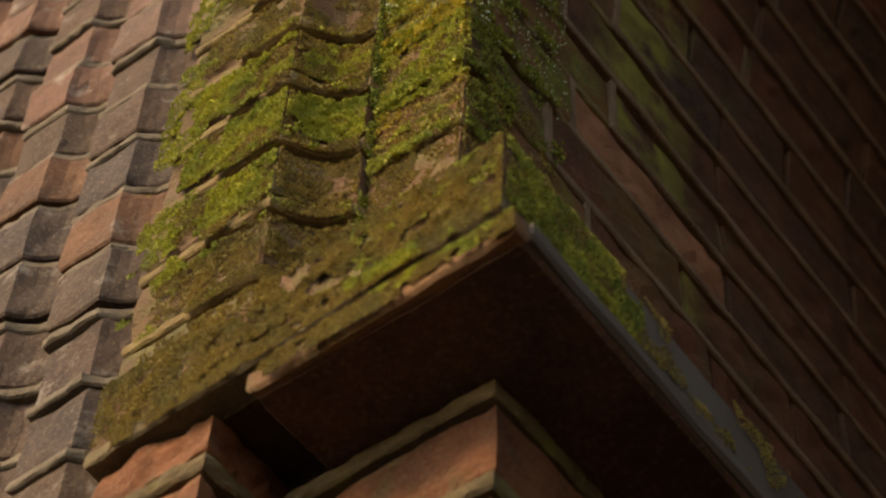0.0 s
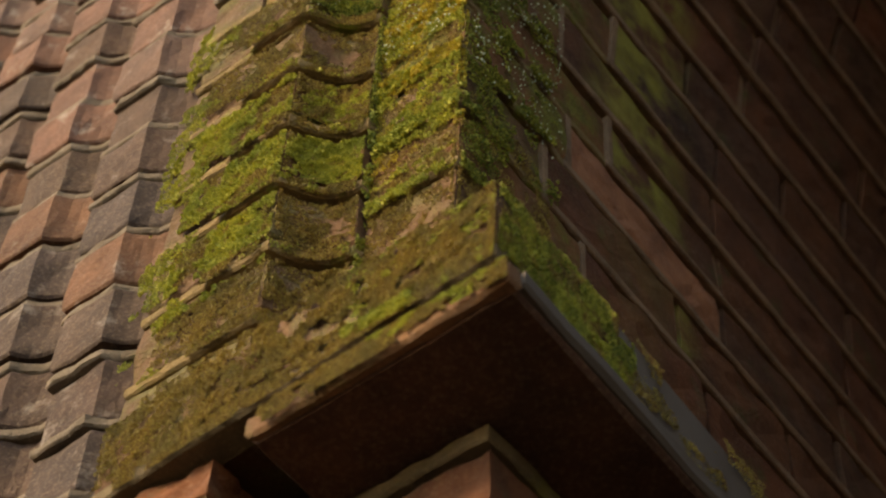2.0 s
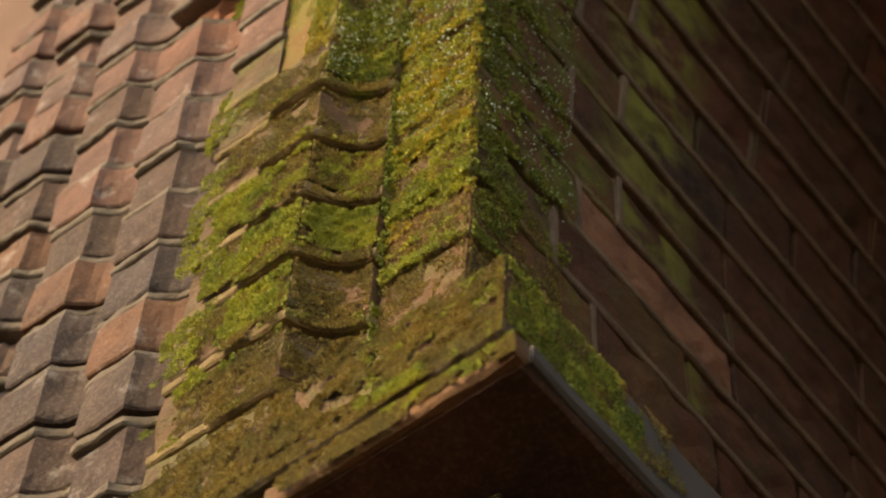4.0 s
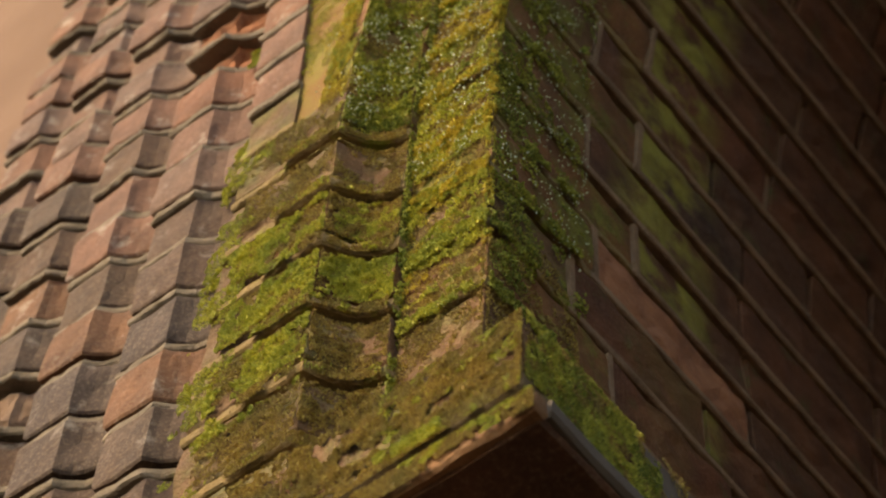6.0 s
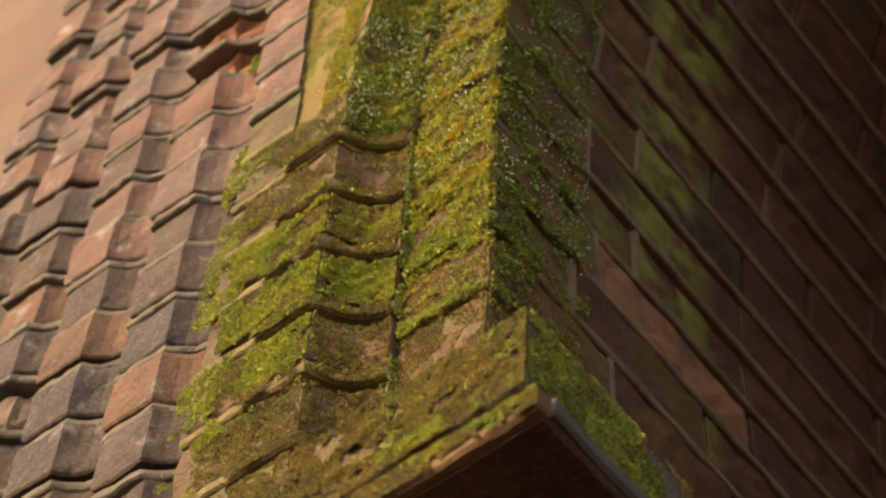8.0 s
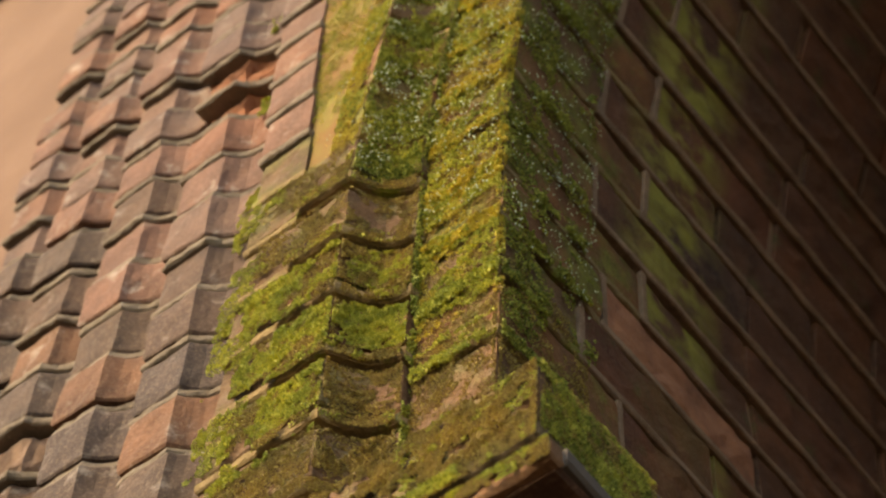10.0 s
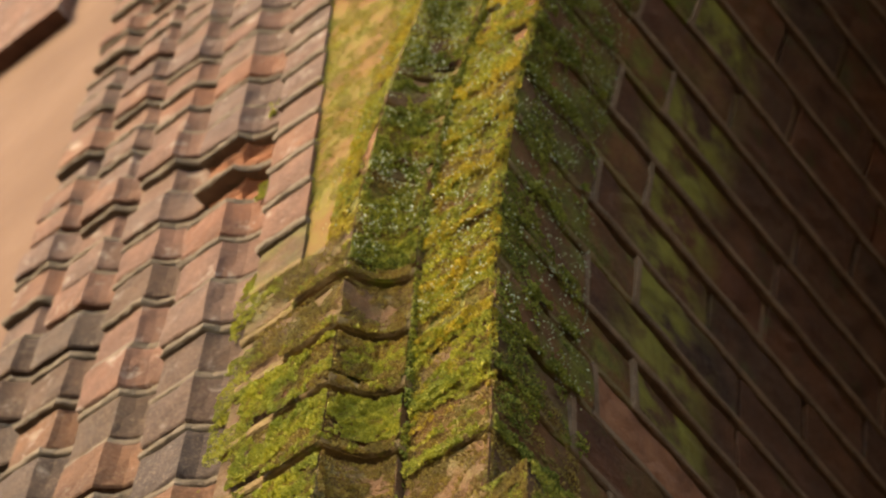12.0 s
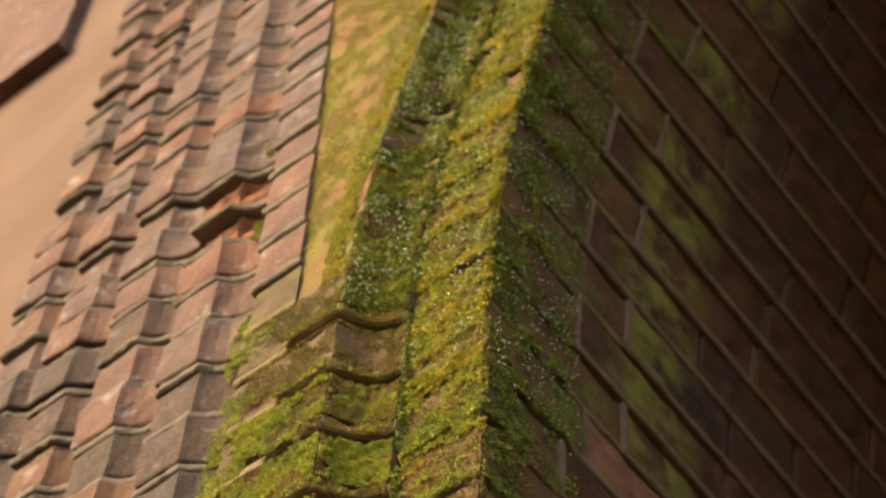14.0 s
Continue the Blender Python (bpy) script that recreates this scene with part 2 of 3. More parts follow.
class Bulk:
    """Gathers many pieces of one material into one mesh."""

    def __init__(self):
        self.pts, self.faces = [], []

    def put(self, pts, faces, m=None):
        k = len(self.pts)
        self.pts += [tuple(m @ Vector(p)) for p in pts] if m else pts
        self.faces += [tuple(i + k for i in f) for f in faces]

    def box(self, x0, x1, y0, y1, z0, z1):
        self.put([(x, y, z) for z in (z0, z1) for x, y in ((x0, y0), (x1, y0), (x1, y1), (x0, y1))],
                 [(3, 2, 1, 0), (4, 5, 6, 7), (0, 1, 5, 4), (1, 2, 6, 5), (2, 3, 7, 6), (3, 0, 4, 7)])

    def make(self, name, material, smooth=False):
        return new(name, mesh_of(name, self.pts, self.faces, material, smooth))


def part(name, me, parent, m=None, label=""):
    ob = new(name, me)
    ob.parent = parent
    if m:
        ob.matrix_local = m
    if label:
        ob["label"] = label
    return ob


BED = [(0, 0.0020), (0.0016, 0.0003), (0.005, 0.0), (0.009, 0.0003), (0.0105, 0.0020)]


def joint(poly, seed, material, grow=0.0022, wobble=0.0028, step=0.008, thick=1.0):
    rings = [(z * thick, i) for z, i in BED]
    return mesh_of("mortar_joint", *prism(poly, 0.0105 * thick, rings, wobble * 0.55, seed, step, grow, 75.0), material)


def thing(name, base, label, category, group=""):
    ob = new(name)
    ob.empty_display_size = 0.05
    ob.location = base
    return tagged(ob, label, category, group)


def fill(owner, pieces):
    """Parents pieces (name, mesh, pose in the world) to a thing."""
    inv = Matrix.Translation(-owner.location)
    for name, me, m in pieces:
        part(name, me, owner, inv @ m)


def bed(bulk, poly, m, seed, grow=0.0022, wobble=0.0028, step=0.008, thick=1.0):
    bulk.put(*prism(poly, 0.0105 * thick, [(z * thick, i) for z, i in BED], wobble * 0.55, seed, step, grow, 75.0), m)


# plans of the moulded bricks, counter-clockwise seen from above
PLEAT = [(-0.0740, 0.05), (-0.168, 0.05), (-0.168, -0.0425), (-0.1145, -0.0425), (-0.1105, -0.033), (-0.105, -0.0235), (-0.098, -0.0155),
         (-0.090, -0.0105), (-0.082, -0.0078), (-0.0740, -0.0080)]
PLEAT_UP = [(-0.0740, 0.05), (-0.168, 0.05), (-0.168, -0.030), (-0.138, -0.0335)] + PLEAT[3:]


def corner_plan(depth):
    return [(0, 0), (0, depth), (-0.0715, depth), (-0.0715, 0)]


CUTS = {2: 0.134, 3: 0.090, 4: 0.120}       # where the first upright joint of the reveal stands in courses that differ
SECOND = {4: 0.325, 5: 0.330, 10: 0.369}    # and the second


def first_cut(k):
    return CUTS.get(k, 0.110 if k % 2 == 0 else 0.176)


FLAT = [(-0.170, 0.05), (-0.222, 0.05), (-0.222, -0.0405), (-0.170, -0.0405)]


def reed(x):
    """The plan of a brick of the reeded jamb whose arris stands at x."""
    return [(x + 0.043, 0.05), (x - 0.047, 0.05), (x - 0.047, -0.0415), (x, -0.0415), (x + 0.004, -0.0365), (x + 0.010, -0.031), (x + 0.018, -0.0265),
            (x + 0.028, -0.0245), (x + 0.043, -0.0245)]


REEDS = (-0.270, -0.362, -0.453, -0.536)
LEANS = (0.040, 0.030, 0.010, 0.012)
random.seed(4)
DROP = (0.0, -0.015, -0.024, 0.010)   # how far each column's courses stand off the rest
HOLES = (3.10, 3.20)      # heights between which two bricks have weathered away


def jitter(m, k=0.0012, a=0.5):
    return m @ pose(random.uniform(-k, k), random.uniform(-k, k), random.uniform(-k, k) * 0.6, random.uniform(-a, a) * 0.6, random.uniform(-a, a) * 0.4, random.uniform(-a, a))


# ---------------------------------------------------------------- the setting
core = Bulk()
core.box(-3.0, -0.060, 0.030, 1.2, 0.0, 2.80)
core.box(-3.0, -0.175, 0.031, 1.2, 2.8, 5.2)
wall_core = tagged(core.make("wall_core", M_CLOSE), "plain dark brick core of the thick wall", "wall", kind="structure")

ground = Bulk()
ground.box(-60, 60, -60, 60, -0.3, 0.0)
tagged(ground.make("ground", M_GROUND), "grey stone paving before the doorway", "ground", kind="structure")
# Added jamb and lintel block, never in view: keep skylight off the reveal.
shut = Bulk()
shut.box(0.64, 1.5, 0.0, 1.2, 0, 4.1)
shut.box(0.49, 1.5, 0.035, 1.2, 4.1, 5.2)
tagged(shut.make("wall_opposite", M_CLOSE), "added unseen jamb that blocks light into the doorway", "wall", kind="structure")
# Added wall, never in view: shuts the doorway against light.
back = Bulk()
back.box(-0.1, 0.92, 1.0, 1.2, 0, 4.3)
tagged(back.make("wall_back", M_CLOSE), "added unseen wall that shuts light out of the doorway", "wall", kind="structure")

# plaster beside the jamb
pl = Bulk()
pl.box(-3.0, -0.55, -0.030, 0.030, 0.0, 5.2)
tagged(pl.make("wall_plaster", M_PLASTER), "pink limewashed plaster wall beside the brick jamb", "wall", kind="structure")

# spandrel behind the arch ring
sp = Bulk()
arc = [(RADIUS - (RADIUS + 0.14) * math.cos(a), SPRING + (RADIUS + 0.14) * math.sin(a)) for a in [i * 0.045 for i in range(30)]]
ring = [(-0.14, 2.70)] + arc + [(arc[-1][0], 5.2), (-0.282, 5.2), (-0.205, 3.6), (-0.205, 2.70)]
nr = len(ring)
sp.put([(x, y, z) for y in (-0.0358, 0.03) for x, z in ring], [tuple(range(nr)), tuple(range(2 * nr - 1, nr - 1, -1))] +
       [(i, i + nr, (i + 1) % nr + nr, (i + 1) % nr) for i in range(nr)])
tagged(sp.make("wall_spandrel", M_SPANDREL), "yellow-green algae-covered plaster spandrel above the arch", "wall", kind="structure")

# projecting band high on the plaster
band = Bulk()
band.box(-3.0, -0.72, -0.056, 0.0, 4.07, 4.092)
band.box(-3.0, -0.726, -0.050, 0.0, 4.092, 4.75)
tagged(band.make("trim_band", M_OUTER), "weathered brown brick string course above the plaster", "trim", kind="structure")

# ---------------------------------------------------------------- reeded outer jamb: plain pilaster and four reeded columns
flats = [brick_mesh(FLAT, M_STAIN, 30 + i, TALL) for i in range(4)]
flats_clean = [brick_mesh(FLAT, M_OUTER, 40 + i, TALL) for i in range(4)]
reeds = {x: [brick_mesh(reed(x), M_OUTER, 50 + i + 9 * k, TALL, round_off=0.7) for i in range(5)] for k, x in enumerate(REEDS)}
reeds_grey = {x: [brick_mesh(reed(x), M_GREY, 90 + i + 9 * k, TALL, round_off=0.7) for i in range(4)] for k, x in enumerate(REEDS)}
worn = brick_mesh([(p[0], p[1] + (0.015 if p[1] < 0 else 0)) for p in reed(REEDS[0])], M_HOLLOW, 99, TALL, wobble=0.011)
rubble = brick_mesh([(p[0], p[1] + (0.008 if p[1] < 0 else 0)) for p in reed(REEDS[2])], M_RUBBLE, 98, TALL * 0.93, wobble=0.010)
pilaster, columns = [], {x: [] for x in REEDS}
level, k = 2.0285, 0
while level < 4.7:
    step = max(0.048, 0.0733 - 0.033 * max(0.0, level - 2.95))   # the courses grow thinner with height
    tall = (step - 0.0118) / TALL
    size = Matrix.Diagonal((1, 1, tall, 1))
    shift = -0.045 * (level - 2.9) if level > 2.9 else 0.0
    stained = level < 2.93
    if level > 2.36:
        pilaster.append(("brick", (flats if stained else flats_clean)[k % 4], jitter(pose(shift, 0, level)) @ size))
        pilaster.append(("mortar_joint", joint(FLAT, 200 + k, M_MORTAR_MOSS if stained else M_MORTAR), pose(shift, 0, level - 0.0125)))
    for c, x in enumerate(REEDS):
        dz = DROP[c] + 0.005 * noise.noise(Vector((c * 2.3, level * 3, 4)))
        move = -LEANS[c] * (level - 2.8)
        hollow = c == 0 and HOLES[0] < level < HOLES[1]
        columns[x].append(("brick", rubble if c == 2 and 2.69 < level + dz < 2.77 else worn if hollow else reeds_grey[x][(k + c) % 4] if level < 2.83 + 0.05 * c + 0.1 * ((k * 7 + c * 3) % 3) else reeds[x][(k + c * 2) % 5], jitter(pose(move, 0, level + dz), 0.0018, 0.8) @ size))
        columns[x].append(("mortar_joint", joint(reed(x), 300 + k * 5 + c, M_MORTAR, 0.0014, 0.0044, 0.007, 0.92), pose(move, 0, level - 0.0125 + dz)))
    level += step
    k += 1
fill(thing("brick_pilaster", (-0.197, 0, 1.99), "flat weathered brick pilaster stained green with algae", "pilaster"), pilaster)
REED_LABELS = ("reeded brick column with two eroded hollow bricks", "reeded brick column with pale lime stains",
               "reeded brick column of weathered orange bricks", "reeded brick column beside the pink plaster wall")
for x, text in zip(REEDS, REED_LABELS):
    fill(thing("reeded_column", (x, 0, 1.99), text, "brick column", "reeded columns of the jamb"), columns[x])

# ---------------------------------------------------------------- inner order: hollow-chamfered ring and the corner, turning into the arch
pleats_low = [brick_mesh(PLEAT, M_STAIN, 110 + i, step=0.008) for i in range(3)]
pleats = [brick_mesh(PLEAT, M_MOSSY, 120 + i, step=0.008) for i in range(4)]
pleats_up = [brick_mesh(PLEAT_UP, M_MOSSY, 125 + i, step=0.008) for i in range(4)]
corners = {}


def corner_brick(depth, material, i):
    key = (depth, material.name, i)
    if key not in corners:
        corners[key] = brick_mesh(corner_plan(depth), material, 130 + len(corners), 0.0625)
    return corners[key]


ring_pieces, corner_pieces = [], []
for k in range(-1, 26):
    s = BASE + PITCH * k
    m, mb, q = up_arch(s), up_arch(s - 0.0170), QUOIN_BED + QUOIN * k
    ring_pieces.append(("brick", (pleats_low[k % 3] if k in (-1, 0, 1, 4) else (pleats if k < 6 else pleats_up)[k % 4]), jitter(m)))
    ring_pieces.append(("mortar_joint", joint(PLEAT if k < 6 else PLEAT_UP, 500 + k, M_MORTAR_MOSS, 0.0026 if k < 6 else -0.001, 0.0034, 0.006, 1.2), mb))
    corner_pieces.append(("brick", corner_brick(first_cut(k), M_STAIN if k < 2 else M_MOSSY, k // 2 % 3), jitter(up_arch(q + 0.0052))))
    corner_pieces.append(("mortar_joint", joint(corner_plan(first_cut(k)), 540 + k, M_MORTAR_MOSS, 0.0016 if k < 5 else 0.0004, 0.003), up_arch(q - 0.0052)))
fill(thing("moulded_arch", (-0.115, 0, 2.44), "mossy arch ring of hollow-chamfered moulded bricks", "arch"), ring_pieces)
fill(thing("corner_quoin", (-0.03, 0.02, 2.44), "mossy brick corner of the doorway arch", "quoin"), corner_pieces)

# ---------------------------------------------------------------- reveal
mortar_rev = Bulk()
rev = []
lengths = {}


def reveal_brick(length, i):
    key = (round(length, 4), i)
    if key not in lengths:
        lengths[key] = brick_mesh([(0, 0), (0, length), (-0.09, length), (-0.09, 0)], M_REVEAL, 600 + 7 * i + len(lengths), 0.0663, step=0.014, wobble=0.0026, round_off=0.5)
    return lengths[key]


def orange_brick(length):
    return brick_mesh([(0, 0), (0, length), (-0.09, length), (-0.09, 0)], M_ORANGE, 660, 0.0663, step=0.012, wobble=0.003)


for k in range(0, 28):
    s = QUOIN_BED + QUOIN * k
    y = first_cut(k)
    m, mb = up_arch(s + 0.0036), up_arch(s - 0.0046)
    first = y
    n = 0
    while y < 1.0:
        length = (0.205, 0.152, 0.186, 0.215, 0.168)[(k * 3 + n * 2) % 5] - 0.009
        if n == 0 and k in SECOND:
            length = SECOND[k] - y - 0.009
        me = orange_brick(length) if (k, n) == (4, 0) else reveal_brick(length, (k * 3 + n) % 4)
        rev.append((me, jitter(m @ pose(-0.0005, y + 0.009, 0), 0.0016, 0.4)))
        out = 0.0016 if n == 0 else -0.0050
        mortar_rev.put(*prism([(out, y + 0.0018), (out, y + 0.0078), (-0.05, y + 0.0078), (-0.05, y + 0.0018)], 0.0663, [(-0.001, 0), (0.0670, 0)], 0.002, k * 7 + n, 0.006), m)
        y += length + 0.009
        n += 1
    bed(mortar_rev, [(0, first), (0, 1.0), (-0.09, 1.0), (-0.09, first)], mb, 700 + k, 0.0024, 0.0026, 0.016, 0.88)
for i in range(28):
    a, b = up_arch(2.40 + 0.07 * i), up_arch(2.40 + 0.07 * (i + 1))
    mortar_rev.put([tuple(q @ Vector((x, y, 0))) for q in (a, b) for x, y in ((-0.060, 0.016), (-0.060, 0.06), (-0.10, 0.06), (-0.10, 0.016))],
                   [(3, 2, 1, 0), (4, 5, 6, 7), (0, 1, 5, 4), (1, 2, 6, 5), (2, 3, 7, 6), (3, 0, 4, 7)])
for i in range(30):
    a, b = up_arch(2.45 + 0.07 * i), up_arch(2.45 + 0.07 * (i + 1))
    mortar_rev.put([tuple(q @ Vector((x, y, 0))) for q in (a, b) for x, y in ((-0.008, 0.02), (-0.008, 1.0), (-0.12, 1.0), (-0.12, 0.02))],
                   [(3, 2, 1, 0), (4, 5, 6, 7), (0, 1, 5, 4), (1, 2, 6, 5), (2, 3, 7, 6), (3, 0, 4, 7)])
reveal = tagged(mortar_rev.make("wall_reveal", M_MORTAR_DARK), "damp brick reveal with shade put into its dark tones, pale mortar joints", "wall", kind="structure")

# ---------------------------------------------------------------- impost: the projecting course
mortar_imp = Bulk()
imp = []
IMP_CORNER = [(0.0755, -0.055), (0.0755, 0.060), (-0.083, 0.060), (-0.083, -0.055)]
IMP_LEFT = [(-0.0845, 0.05), (-0.222, 0.05), (-0.222, -0.049), (-0.0845, -0.0535)]
SLAB = [(0.082, -0.048), (0.082, 0.9), (-0.136, 0.9), (-0.136, 0.045), (-0.096, 0.045), (-0.096, -0.048)]
imp.append((brick_mesh(IMP_CORNER, M_STAIN, 801, 0.057, 0.008, 0.0015), pose(0, 0, 2.357)))
imp.append((brick_mesh(IMP_LEFT, M_STAIN, 802, 0.057, 0.008, 0.002), pose(0, 0, 2.357)))
bed(mortar_imp, [(0.0755, -0.055), (0.0755, 0.066), (0.050, 0.066), (0.050, -0.035), (-0.222, -0.030), (-0.222, -0.050)], upright(2.3425), 811, 0.0016, 0.0026, 0.006, 1.30)
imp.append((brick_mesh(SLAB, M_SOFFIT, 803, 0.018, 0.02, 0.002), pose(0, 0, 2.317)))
imp.append((brick_mesh([(0.0835, -0.0545), (0.0835, -0.0445), (-0.095, -0.0445), (-0.098, -0.0530)], M_STRIP, 804, 0.0190, 0.006, 0.0018), pose(0, 0, 2.3180)))
imp.append((brick_mesh([(0.0865, -0.0440), (0.0865, 0.9), (0.0755, 0.9), (0.0755, -0.0440)], M_CEMENT, 805, 0.0140, 0.012, 0.002), pose(0, 0, 2.3215)))
bed(mortar_imp, [(0.0725, -0.050), (0.0725, 0.9), (-0.09, 0.9), (-0.09, -0.050)], upright(2.336), 812, -0.004, 0.002, 0.01, 0.8)
impost = tagged(mortar_imp.make("impost_course", M_MORTAR_IMP), "mossy projecting brick impost under the arch", "impost")
cement = [(0.0765, 0.0605), (0.0765, 0.99), (-0.05, 0.99), (-0.05, 0.0605)]
cap_cement = new("trim_cement", mesh_of("trim_cement", *prism(cement, 0.08, [(-0.006, 0.001), (0.0, 0), (0.05, 0.001), (0.064, 0.012), (0.085, 0.05)], 0.003, 820, 0.03), M_CEMENT))
cap_cement.matrix_world = pose(0, 0, 2.357)
tagged(cap_cement, "grey cement weathering on the impost ledge", "trim", kind="structure")

# ---------------------------------------------------------------- pier below the impost
mortar_low = Bulk()
low, low_joints = [], []
LOW = [(0.018, 0.016), (0.018, 0.24), (-0.14, 0.24), (-0.14, 0.016)]
LOW_PLEAT = [(-0.133, 0.05), (-0.216, 0.05), (-0.216, -0.0415), (-0.133, -0.0415)]
low_b = [brick_mesh(LOW, M_LOWER, 830 + i, 0.058, wobble=0.0034) for i in range(2)]
lowp_b = [brick_mesh(LOW_PLEAT, M_LOWER, 840 + i, 0.058, step=0.007, wobble=0.0060) for i in range(2)]
for k in range(8):
    z = 2.243 - PITCH * k
    low.append((low_b[k % 2], jitter(pose(0, 0, z), 0.0015)))
    low_joints.append((joint(LOW, 850 + k, M_MORTAR_PIER, 0.003, 0.0045, 0.006, 1.3), upright(z + 0.059)))
    zp = 2.304 - PITCH * k
    low.append((lowp_b[k % 2], jitter(pose(0, 0, zp), 0.0015) @ Matrix.Diagonal((1, 1, 0.66 if k == 0 else 1, 1))))
    low_joints.append((joint(LOW_PLEAT, 870 + k, M_MORTAR_PIER, 0.003, 0.0055, 0.006, 1.3), upright(zp - 0.0145)))
mortar_low.box(-0.13, 0.010, 0.024, 1.0, 0.0, 2.316)
lower = tagged(mortar_low.make("wall_pier", M_MORTAR_PIER), "red brick pier below the impost", "wall", kind="structure")

# ---------------------------------------------------------------- moss
rng = np.random.default_rng(11)


class Tufts:
    def __init__(self):
        self.v, self.f, self.n = [], [], 0

    def leafs(self, p, nrm, size, spread=0.45):
        """One small pointed cushion of a few leaves at each point."""
        k = len(p)
        d = nrm + rng.normal(0, spread, (k, 3))
        d /= np.linalg.norm(d, axis=1)[:, None]
        a = np.cross(d, rng.normal(0, 1, (k, 3)))
        a /= np.linalg.norm(a, axis=1)[:, None]
        b = np.cross(d, a)
        w = (size * rng.uniform(0.38, 0.6, k))[:, None]
        h = (size * rng.uniform(0.5, 1.05, k))[:, None]
        ring = [p - d * w * 0.3 + (a * math.cos(t) + b * math.sin(t)) * w for t in (0, 2.1, 4.2)]
        pts = np.stack(ring + [p + d * h], 1).reshape(-1, 3)
        i = np.arange(k)[:, None] * 4 + self.n
        fc = np.stack([i + np.array([[0, 1, 3]]), i + np.array([[1, 2, 3]]), i + np.array([[2, 0, 3]])], 1).reshape(-1, 3)
        self.v.append(pts)
        self.f.append(fc)
        self.n += 4 * k

    def make(self, name, material):
        v, f = np.concatenate(self.v), np.concatenate(self.f)
        return new(name, mesh_of(name, v.tolist(), f.tolist(), material))


def skin(line, s0, s1, count, arch):
    """Random points and normals on the surface that the plan line makes between the heights s0 and s1."""
    pts = np.array(line, float)
    seg = np.linalg.norm(np.diff(pts, axis=0), axis=1)
    cum = np.concatenate([[0], np.cumsum(seg)])
    u = rng.uniform(0, cum[-1], count)
    i = np.clip(np.searchsorted(cum, u) - 1, 0, len(seg) - 1)
    f = ((u - cum[i]) / seg[i])[:, None]
    xy = pts[i] * (1 - f) + pts[i + 1] * f
    d = (pts[i + 1] - pts[i]) / seg[i][:, None]
    n2 = np.stack([d[:, 1], -d[:, 0]], 1)
    s = rng.uniform(s0, s1, count)
    th = np.where((s > SPRING) & arch, (s - SPRING) / RADIUS, 0.0)
    z0 = np.where((s > SPRING) & arch, SPRING, s)
    r = RADIUS - xy[:, 0]
    x = np.where(th > 0, RADIUS - r * np.cos(th), xy[:, 0])
    z = np.where(th > 0, z0 + r * np.sin(th), z0)
    p = np.stack([x, xy[:, 1], z], 1)
    n = np.stack([n2[:, 0] * np.cos(th), n2[:, 1], -n2[:, 0] * np.sin(th)], 1)
    return p, n, xy, s


def patchy(p, scale, cut, seed):
    return np.array([noise.fractal(Vector((q[0] * scale + seed, q[1] * scale, q[2] * scale)), 0.8, 2.1, 4) for q in p]) > cut


CHAMFER = PLEAT[3:]
bright, dim, crust, gold = Tufts(), Tufts(), Tufts(), Tufts()


def grow(kind, line, s0, s1, count, arch, size, cut, scale=30.0, seed=1.0, base=None, lump=0.0022, beyond=0.0):
    """Growth on a surface in patches, swelling to cushions; base: keeps it off the joints of the courses that start there; beyond: keeps it outside that ring of the arch."""
    p, n, xy, s = skin(line, s0, s1, count, arch)
    keep = patchy(p, scale, cut, seed)
    if base is not None:
        phase = (s - base) % PITCH
        keep &= (phase > 0.001) & (phase < BRICK - 0.002)
    if beyond:
        keep &= np.hypot(RADIUS - p[:, 0], np.maximum(p[:, 2] - SPRING, 0)) > RADIUS + beyond
    p, n = p[keep], n[keep]
    swell = np.clip([noise.fractal(Vector((q[0] * 95 + seed, q[1] * 95, q[2] * 95)), 0.7, 2.0, 3) for q in p], -0.5, 0.8) + 0.3
    swell = np.clip(swell, 0, 1)
    kind.leafs(p + n * (0.0004 + lump * swell)[:, None], n, size * (0.75 + 0.6 * swell) * rng.uniform(0.7, 1.3, len(p)))


FACE = [(-0.0715, -0.0005), (0.0, -0.0005)]
FLANK = [(-0.205, -0.0425), (-0.1145, -0.0430)]
FLANK_UP = [(-0.150, -0.0362), (-0.138, -0.0365), (-0.1145, -0.0430)]
# lit flank beside the hollow, bright cushions
grow(bright, FLANK, 2.51, 2.765, 60000, False, 0.0015, -0.16, 24, 2, BASE, 0.0028)
grow(bright, [(-0.235, -0.0420), (-0.185, -0.0420)], 2.46, 2.90, 22000, False, 0.0013, 0.14, 30, 3)
grow(crust, FLANK, 2.50, 2.90, 30000, False, 0.0012, 0.0, 30, 36, BASE, 0.0008)
grow(gold, FLANK_UP, 2.84, 3.8, 30000, True, 0.0015, -0.02, 26, 4)
grow(bright, FLANK_UP, 2.84, 3.8, 20000, True, 0.0016, 0.10, 20, 37)
# the hollow
grow(bright, CHAMFER, 2.602, 2.675, 22000, False, 0.0014, -0.25, 30, 5, BASE, 0.0026)
grow(crust, CHAMFER, 2.675, 2.765, 14000, False, 0.0013, -0.25, 30, 38, BASE)
grow(bright, CHAMFER, 2.675, 2.765, 12000, False, 0.0013, 0.05, 30, 6, BASE)
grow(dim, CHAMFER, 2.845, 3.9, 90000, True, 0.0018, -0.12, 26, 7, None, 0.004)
grow(bright, CHAMFER, 2.85, 3.9, 34000, True, 0.0016, 0.18, 20, 8, None, 0.003)
grow(crust, CHAMFER, 2.45, 2.60, 20000, False, 0.0010, -0.05, 34, 9, BASE)
